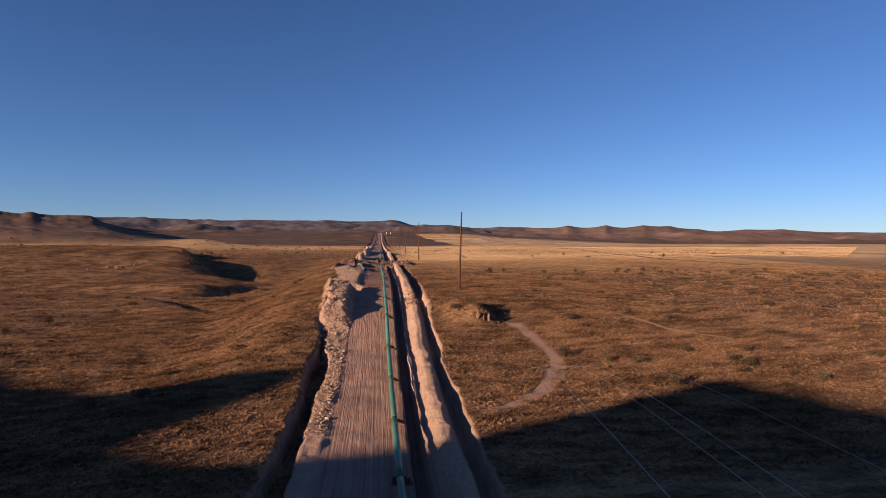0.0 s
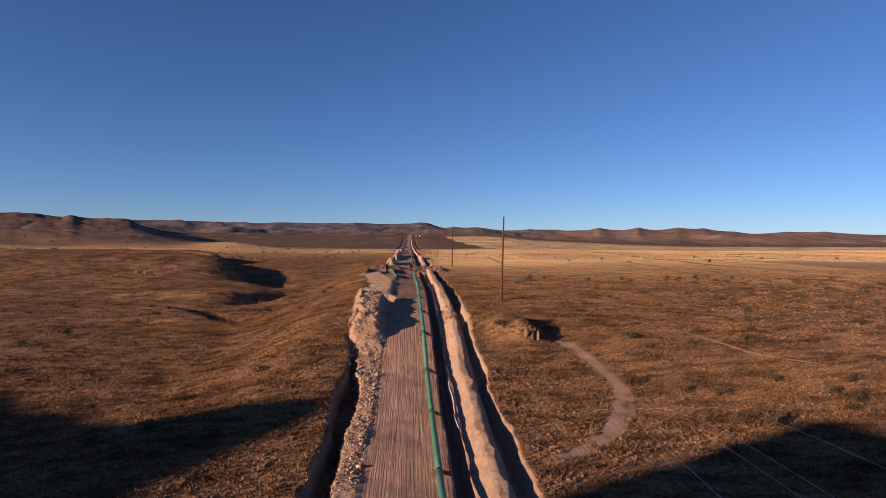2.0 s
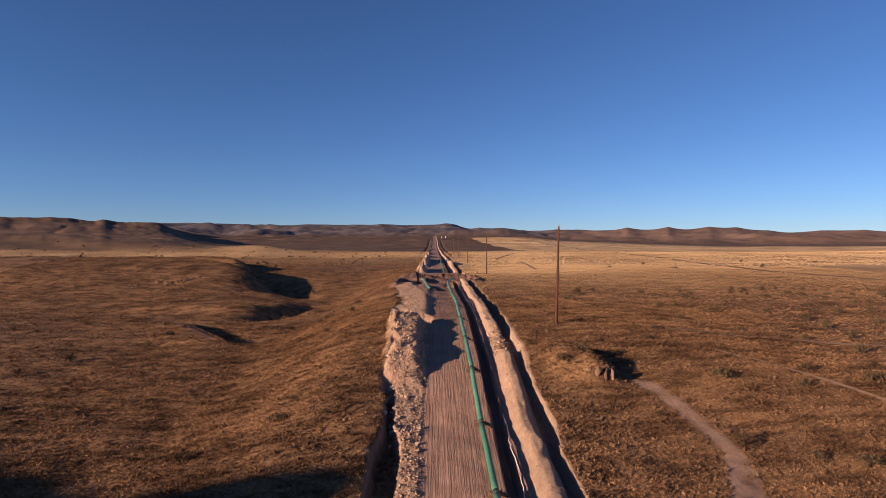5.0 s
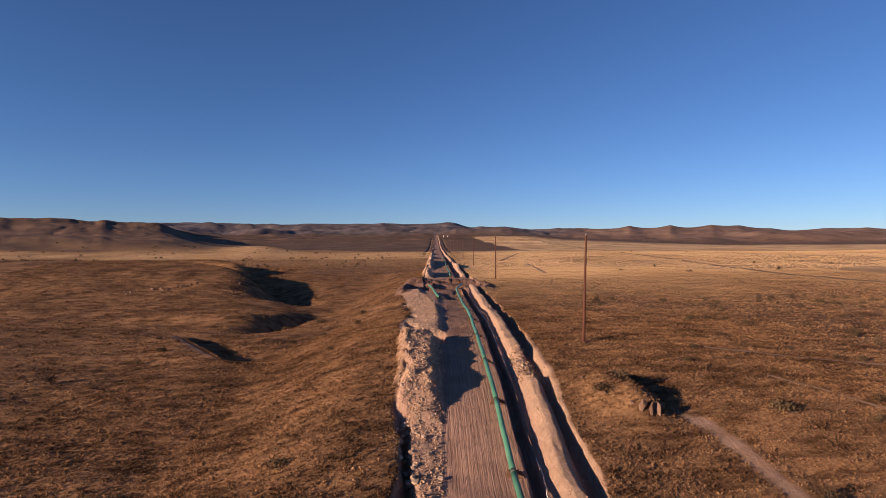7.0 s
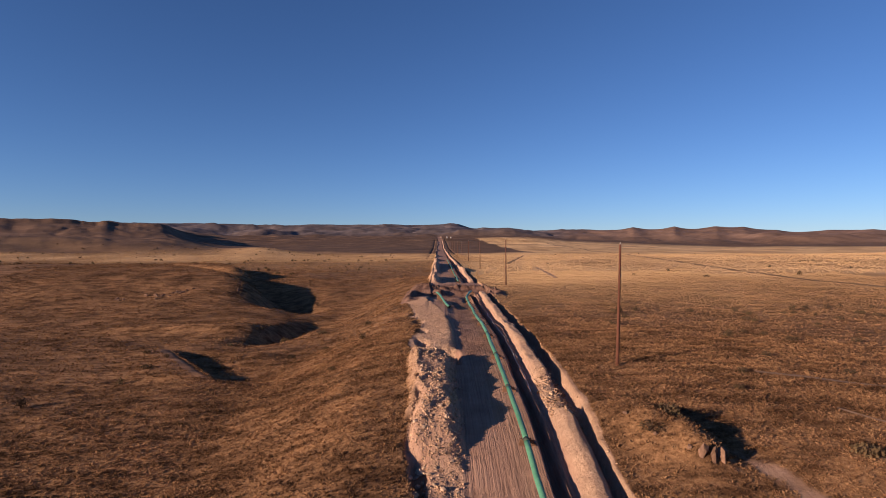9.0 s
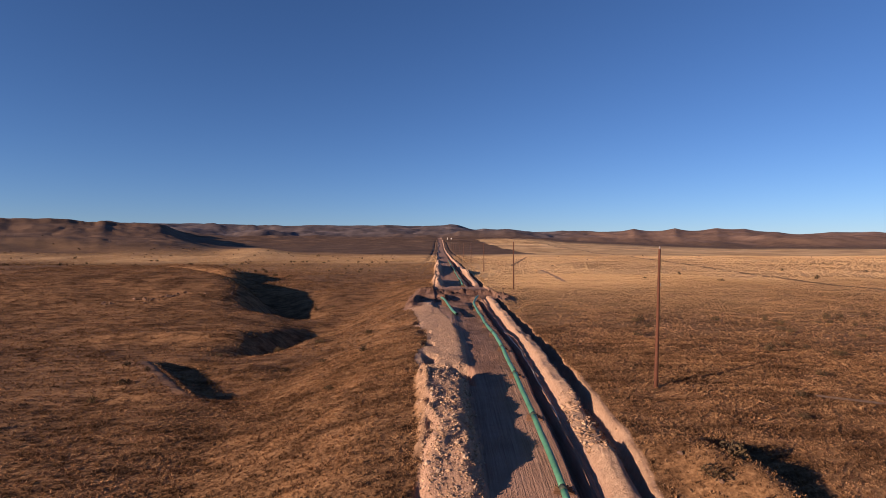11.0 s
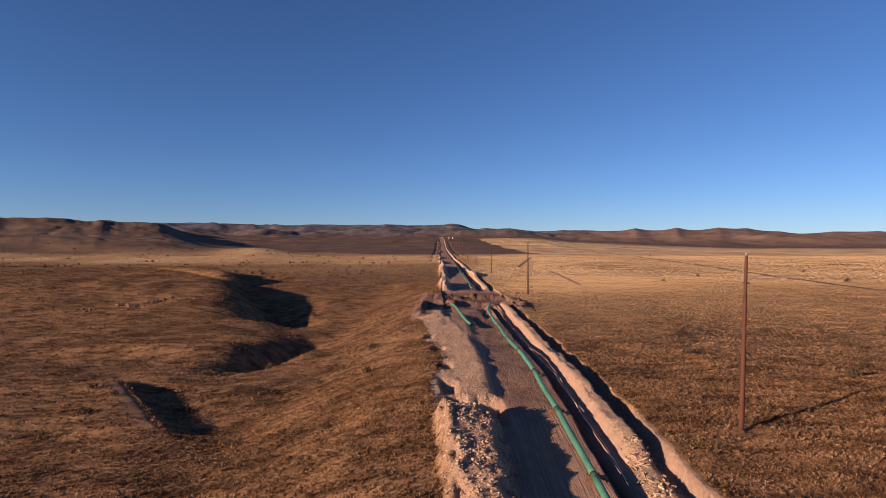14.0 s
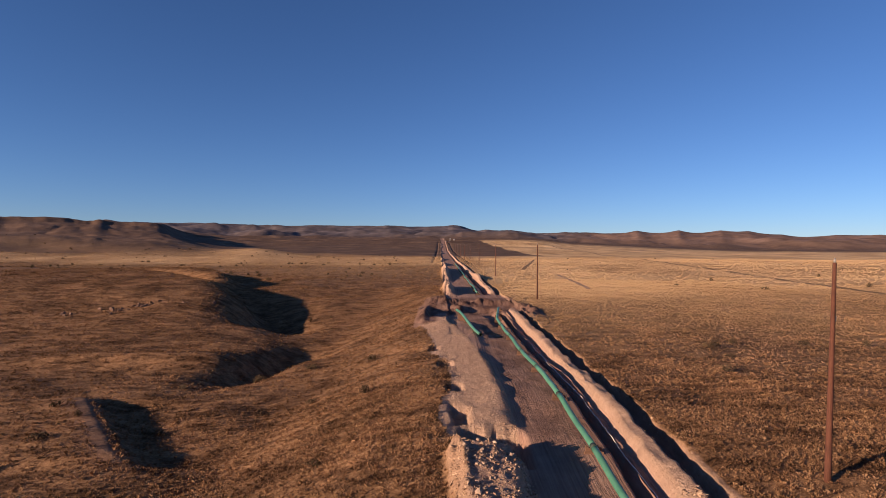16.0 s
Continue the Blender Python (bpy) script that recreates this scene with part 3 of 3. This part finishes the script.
ROCKS = [mesh_of(rock_mesh(100 + k), "rock", MAT_ROCK) for k in range(7)]
BOULDERS = [mesh_of(rock_mesh(200 + k, 1.0, 22), "boulder", MAT_OUTCROP) for k in range(5)]


def windrow_spot(r):
    """A place on the windrow of rubble, which widens where it climbs the rise."""
    y = r.uniform(34, 66) if r.random() < 0.42 else r.uniform(65, 88)
    if y < 66:
        return r.uniform(-5.2 - 1.1 * float(step(52, 64, y)), -3.3), y
    return r.uniform(-7.3 - 0.7 * float(step(68, 84, y)), -3.3), y


def rubble():
    base = tagged(new("rubble_windrow"), "long windrow of broken pale rock and dirt beside the road", "rubble")
    r = random.Random(11)
    for k in range(300):
        x, y = windrow_spot(r)
        size = 0.10 + 0.22 * r.random() ** 3
        if k < 26:
            y = 55.5 + 9 * r.random()
            x = -5.1 - 1.15 * float(step(52, 64, y)) + r.gauss(0.1, 0.3)
            size = r.uniform(0.26, 0.48)
        ob = new("rock", ROCKS[k % 7])
        ob.parent = base
        ob.matrix_basis = Matrix.LocRotScale((x, y, height(x, y) + size * 0.25), Euler((r.uniform(-0.5, 0.5), r.uniform(-0.5, 0.5), r.uniform(0, 6.3))), (size, size * r.uniform(0.7, 1), size * r.uniform(0.7, 1)))


def scatter(name, label, category, count, spot, sizes, meshes, mat, seed):
    """Many small stones joined into one mesh."""
    r = random.Random(seed)
    data = []
    for me in meshes:
        v = np.array([tuple(p.co) for p in me.vertices])
        f = [tuple(p.vertices) for p in me.polygons]
        data.append((v, f))
    spots = [spot(r) for _ in range(count)]
    X, Y = np.array([p[0] for p in spots]), np.array([p[1] for p in spots])
    Z = land(X, Y) + works(X, Y)[0]
    verts, faces, n = [], [], 0
    for k in range(count):
        v, f = data[k % len(data)]
        size = sizes[0] + (sizes[1] - sizes[0]) * r.random() ** 3
        a = r.uniform(0, 6.3)
        c, s_ = math.cos(a), math.sin(a)
        w = v * (size, size * r.uniform(0.6, 1), size * r.uniform(0.6, 1))
        w = np.stack([w[:, 0] * c - w[:, 1] * s_ + X[k], w[:, 0] * s_ + w[:, 1] * c + Y[k], w[:, 2] + Z[k] + size * 0.2], -1)
        verts += w.tolist()
        faces += [tuple(i + n for i in q) for q in f]
        n += len(v)
    me = bpy.data.meshes.new(name)
    me.from_pydata(verts, [], faces)
    me.materials.append(mat)
    return tagged(new(name, me), label, category, kind="stuff")


def joined_stone(name, dark, light):
    m, nt, b = material(name, 0.9)
    geo = nt.nodes.new("ShaderNodeNewGeometry")
    col = ramp(nt, geo.outputs["Random Per Island"], [(0.0, dark), (1.0, light)])
    col = mix(nt, 1.0, col, ramp(nt, noise_node(nt, 6.0, 4, 0.7), [(0.3, (0.8, 0.78, 0.76)), (0.7, (1.1, 1.1, 1.1))]), "MULTIPLY")
    nt.links.new(col, b.inputs["Base Color"])
    return m


MAT_GRAVEL = joined_stone("pale_gravel", (0.19, 0.12, 0.072), (0.55, 0.39, 0.25))


def gravel_spot(r):
    y = r.uniform(90, 142)
    rim = -2.9 - 0.0017 * max(y - 96, 0) ** 2
    return rim - 4.8 * r.random(), y


def edge_spot(r):
    y = r.uniform(40, 150)
    return (7.35 + r.gauss(0, 0.25), y) if r.random() < 0.6 else (-3.4 + r.gauss(0, 0.3), 38 + 50 * r.random())


def spoil_spot(r):
    y = r.uniform(38, 150)
    return 5.5 + r.gauss(0, 0.7), y


def clod_spot(r):
    return 4.4 + 2.6 * r.random(), r.uniform(70.5, 81.5)


rubble()
LOW = [mesh_of(rock_mesh(300 + k, 0.8, 8), "stone", MAT_GRAVEL) for k in range(5)]
scatter("loose_rubble", "small broken stones strewn over the rubble windrow", "stones", 9500, windrow_spot, (0.04, 0.19), LOW, MAT_GRAVEL, 21)
scatter("gravel", "pale loose gravel spread over a flat heap", "gravel", 15000, gravel_spot, (0.025, 0.085), LOW, MAT_GRAVEL, 22)
scatter("edge_stones", "small stones along the cut edges of the road", "stones", 1600, edge_spot, (0.04, 0.16), LOW, MAT_GRAVEL, 23)
scatter("soil_clods", "clods of pale dug soil on the spoil bank", "soil", 1200, spoil_spot, (0.025, 0.10), LOW, MAT_GRAVEL, 24)
scatter("soil_lumps", "rough lumps of dug soil in the gap of the spoil bank", "soil", 420, clod_spot, (0.10, 0.40), LOW, MAT_GRAVEL, 25)


def boulder(x, y, size, tall, turn):
    ob = new("boulder", BOULDERS[int(abs(x * 7 + y * 3)) % 5])
    ob.matrix_basis = Matrix.LocRotScale((x, y, height(x, y) + size * tall * 0.2), Euler((0.1, 0.15, turn)), (size * 0.75, size * 0.6, size * tall * 0.75))
    return ob


for x, y, size, tall, turn in ((13.3, 63.3, 0.62, 1.5, 0.3), (13.95, 63.1, 0.55, 2.0, 1.2), (14.5, 63.2, 0.52, 1.9, 2.2), (12.6, 63.9, 0.4, 0.8, 0.9), (14.95, 63.7, 0.45, 1.2, 2.9), (10.9, 65.6, 0.4, 0.6, 0.5), (9.6, 68.4, 0.45, 0.6, 1.9)):
    tagged(boulder(x, y, size, tall, turn), "weathered brown boulder standing on a grassy mound", "boulder", "boulders of the mound")
r = random.Random(31)
for k in range(26):
    x = -74 + r.gauss(0, 6)
    y = 166 + 0.45 * (x + 76) + r.gauss(0, 1.3)
    tagged(boulder(x, y, r.uniform(0.4, 0.9), r.uniform(0.6, 1.0), r.uniform(0, 6)), "brown boulder on the rim of a rocky spur", "boulder", "boulders of the spur")


# ---------- shrubs ----------
def shrub(seed, wide=0.7, tall=0.9, leaves=150):
    r = random.Random(seed)
    base = tagged(new("shrub"), "dark dry desert shrub with small leaves in grass", "shrub", "desert shrubs")
    for k in range(5):
        a = r.uniform(0, 6.3)
        lean = r.uniform(0.2, 0.6) * wide
        bm = bmesh.new()
        tube(bm, [(0, 0, -0.1), (math.cos(a) * lean * 0.4, math.sin(a) * lean * 0.4, tall * 0.4), (math.cos(a) * lean, math.sin(a) * lean, tall * 0.8)], [0.035, 0.025, 0.01], 5)
        part("stem", bm, MAT_TWIG, base)
    bm = bmesh.new()
    for k in range(leaves):
        a, q = r.uniform(0, 6.3), r.random() ** 0.5
        rad = wide * q * r.uniform(0.7, 1.1)
        z = tall * r.uniform(0.15, 1.0) * (1 - 0.5 * q * q)
        c = Vector((math.cos(a) * rad, math.sin(a) * rad, z))
        u = Vector((r.gauss(0, 1), r.gauss(0, 1), r.gauss(0, 1))).normalized()
        w = u.orthogonal().normalized()
        size = r.uniform(0.06, 0.13)
        bm.faces.new([bm.verts.new(c + u * size), bm.verts.new(c + w * size * 0.6), bm.verts.new(c - u * size), bm.verts.new(c - w * size * 0.6)])
    part("crown", bm, MAT_LEAF, base)
    return base


KINDS = [shrub(41), shrub(42, 0.9, 0.7, 170), shrub(43, 0.6, 1.2, 160)]
spots = [(27.3, 44.0), (41.4, 65.8), (44.2, 64.9), (56.1, 66.7), (57.6, 61.6), (41.1, 50.3), (42.4, 41.3), (28.1, 49.3), (21.1, 52.5), (22.7, 38.2), (69.0, 66.2), (37.9, 48.4), (13.0, 68.2), (10.6, 66.0), (-38.7, 180.8), (-34.0, 181.5), (-26.8, 129.7)]
r = random.Random(44)
for k in range(70):
    spots.append((r.uniform(20, 95), r.uniform(42, 130)))
for k in range(26):
    spots.append((r.uniform(-60, -12), r.uniform(44, 140)))
for k in range(46):
    spots.append((r.uniform(48, 110), r.uniform(84, 135)))
for k in range(150):
    y = r.uniform(230, 620)
    spots.append((y * r.uniform(-0.78, -0.08), y))
for k in range(20):
    y = r.uniform(200, 600)
    spots.append((y * r.uniform(0.12, 0.8), y))
for k, (x, y) in enumerate(spots):
    m = Matrix.LocRotScale((x, y, float(land(x, y)) + 0.02), Euler((0, 0, r.uniform(0, 6.3))), None)
    size = r.uniform(0.6, 1.25) * (1.0 if y < 200 else 1.3)
    if k < 3:
        ob = KINDS[k]
        ob.matrix_basis = m
    else:
        ob = copy_thing(KINDS[k % 3], m)
    ob.scale = (size, size, size)


# ---------- bunch grass ----------
TRACKS = (
    (((241, 1330), (192, 665), (134, 349), (114, 236), (111, 200), (118, 160)), 3.4),
    (((40.5, 285), (34.4, 212)), 1.5),
    (((71.2, 524), (32.2, 326)), 2.1),
    (((28.5, 71.5), (31.5, 68.0), (34.4, 62.6), (36.3, 58.6), (38.7, 56.5), (42, 54)), 0.42),
    (((27, 81), (35.3, 78.5), (44.7, 75.0), (56, 71), (68, 67)), 0.6),
)


def off_tracks(x, y):
    """True where no wheel track has worn the grass away."""
    ok = np.ones(len(x), bool)
    for pts, width in TRACKS:
        for (ax, ay), (bx, by) in zip(pts, pts[1:]):
            dx, dy = bx - ax, by - ay
            t = np.clip(((x - ax) * dx + (y - ay) * dy) / (dx * dx + dy * dy), 0, 1)
            ok &= np.hypot(x - ax - t * dx, y - ay - t * dy) > width * 0.5
    return ok


def bunch_grass(name, count, xr, yr, sizes, seed, keep=None, tall=1.0):
    g = np.random.default_rng(seed)
    x, y = g.uniform(*xr, count), g.uniform(*yr, count)
    dz = works(x, y)[0]
    cover = dict(zones(x, y))
    ok = (cover["bare"] < 0.3) & (cover["spoil"] < 0.2) & (cover["scrub"] < 0.6)
    ok &= (g.random(count) < 0.7 + 0.3 * vnoise(x * 0.22, y * 0.22, 7) + 0.2 * vnoise(x * 0.07, y * 0.12, 9))
    ok &= off_tracks(x, y)
    if keep is not None:
        ok &= keep(x, y)
    x, y, dz = x[ok], y[ok], dz[ok]
    n = len(x)
    z = land(x, y) + dz - 0.02
    size = g.uniform(*sizes, n)
    blades = 6
    verts = np.zeros((n, 1 + 2 * blades, 3))
    verts[:, 0] = np.stack([x, y, z], -1)
    turn = g.uniform(0, 6.3, n)
    for b in range(blades):
        a = turn + b * 2 * math.pi / blades + g.uniform(-0.3, 0.3, n)
        for e, off in ((0, -0.24), (1, 0.24)):
            rad = size * g.uniform(0.3, 0.85, n)
            verts[:, 1 + 2 * b + e] = np.stack([x + np.cos(a + off) * rad, y + np.sin(a + off) * rad, z + size * tall * g.uniform(0.4, 0.95, n)], -1)
    start = np.arange(n)[:, None, None] * (1 + 2 * blades)
    tri = start + np.array([[0, 1 + 2 * b, 2 + 2 * b] for b in range(blades)])[None]
    me = bpy.data.meshes.new(name)
    nv, nf = n * (1 + 2 * blades), n * blades
    me.vertices.add(nv)
    me.vertices.foreach_set("co", verts.ravel())
    me.loops.add(nf * 3)
    me.loops.foreach_set("vertex_index", tri.ravel().astype(np.int32))
    me.polygons.add(nf)
    me.polygons.foreach_set("loop_start", np.arange(0, nf * 3, 3, dtype=np.int32))
    me.update()
    me.validate()
    att = me.attributes.new("straw", "FLOAT", "POINT")
    att.data.foreach_set("value", np.repeat(np.clip(cover["straw"][ok], 0, 1), 1 + 2 * blades).astype(np.float32))
    me.materials.append(MAT_GRASS)
    return tagged(new(name, me), "dry golden brown bunch grass covering the prairie", "grass", kind="stuff")


def inner(x, y):
    fade = step(50, 36, np.abs(x)) * step(118, 96, y) * step(22, 30, y)
    return fade > 0.5 + 0.5 * np.sin(x * 127.1 + y * 311.7)


def outer(x, y):
    return y < 240 + 30 * vnoise(x * 0.03, y * 0.03, 13)


def plain(x, y):
    ends = 1.1 * vnoise(x * 0.02, y * 0.02, 14) + 0.9 * np.sin(x * 91.7 + y * 47.3)
    return (np.abs(x) < 0.95 * y) & (y < 590 + 45 * ends) & (x < 560 + 40 * ends) & (y > 225 + 30 * vnoise(x * 0.03, y * 0.03, 13)) & (np.abs(x) > 8)


bunch_grass("grass", 260000, (-50, 50), (22, 118), (0.08, 0.21), 51, inner, 1.0)
bunch_grass("slope_grass", 330000, (-130, 140), (24, 275), (0.11, 0.30), 52, outer, 1.1)
bunch_grass("plain_grass", 140000, (-420, 640), (190, 680), (0.3, 0.7), 53, plain)


# ---------- wheel tracks through the grass ----------
def wheel_track(points, width, mat, label):
    """A worn strip that follows the land."""
    pts = [Vector((*p, 0)) for p in points]
    rows = []
    for a, b in zip(pts, pts[1:]):
        n = max(2, int((b - a).length / 4))
        rows += [(a.lerp(b, k / n), (b - a).normalized()) for k in range(n)]
    rows.append((pts[-1], (pts[-1] - pts[-2]).normalized()))
    bm = bmesh.new()
    last = None
    for k, (p, d) in enumerate(rows):
        side = Vector((d.y, -d.x, 0)) * width * (0.5 + 0.2 * float(vnoise(p.x * 0.2, p.y * 0.2, 95)))
        line = []
        for e in (-1, -0.33, 0.33, 1):
            q = p + side * e
            line.append(bm.verts.new((q.x, q.y, float(land(q.x, q.y)) + 0.06)))
        if last:
            for i in range(3):
                bm.faces.new((last[i], last[i + 1], line[i + 1], line[i]))
        last = line
    ob = part("dirt_track", bm, mat)
    return tagged(ob, label, "track", kind="structure")


MAT_DARK_TRACK = simple("trodden_dark_grass", (0.15, 0.095, 0.045), (0.28, 0.185, 0.09), 0.8, 0.95)
MAT_PALE_TRACK = simple("pale_track_dust", (0.29, 0.19, 0.115), (0.42, 0.29, 0.185), 0.8, 0.95)
for (pts, width), label in zip(TRACKS, ("dark trodden vehicle track across the straw plain", "short dark track in the pale grass", "faint dark track in the pale grass", "pale dusty wheel track in brown grass", "pale dusty wheel track in brown grass")):
    wheel_track(pts, width, MAT_PALE_TRACK if width < 2 else MAT_DARK_TRACK, label)


# ---------- far tanks ----------
def tank(x, y, radius, tall):
    base = tagged(new("storage_tank"), "small white storage tank far off on the plain", "tank", "far tanks")
    base.location = (x, y, float(land(x, y)) - 0.5)
    bm = bmesh.new()
    tube(bm, [(0, 0, 0), (0, 0, tall)], radius, 16)
    part("shell", bm, MAT_WHITE, base)
    bm = bmesh.new()
    tube(bm, [(0, 0, tall), (0, 0, tall + radius * 0.4)], [radius * 1.03, 0.1], 16)
    part("roof", bm, MAT_STEEL, base)
    bm = bmesh.new()
    tube(bm, [(radius + 0.2, 0, 0), (radius + 0.2, 0, tall + 0.6)], 0.12, 6)
    part("ladder_rail", bm, MAT_STEEL, base)


tank(22, 1750, 1.1, 7)
tank(34, 1760, 1.4, 4.5)
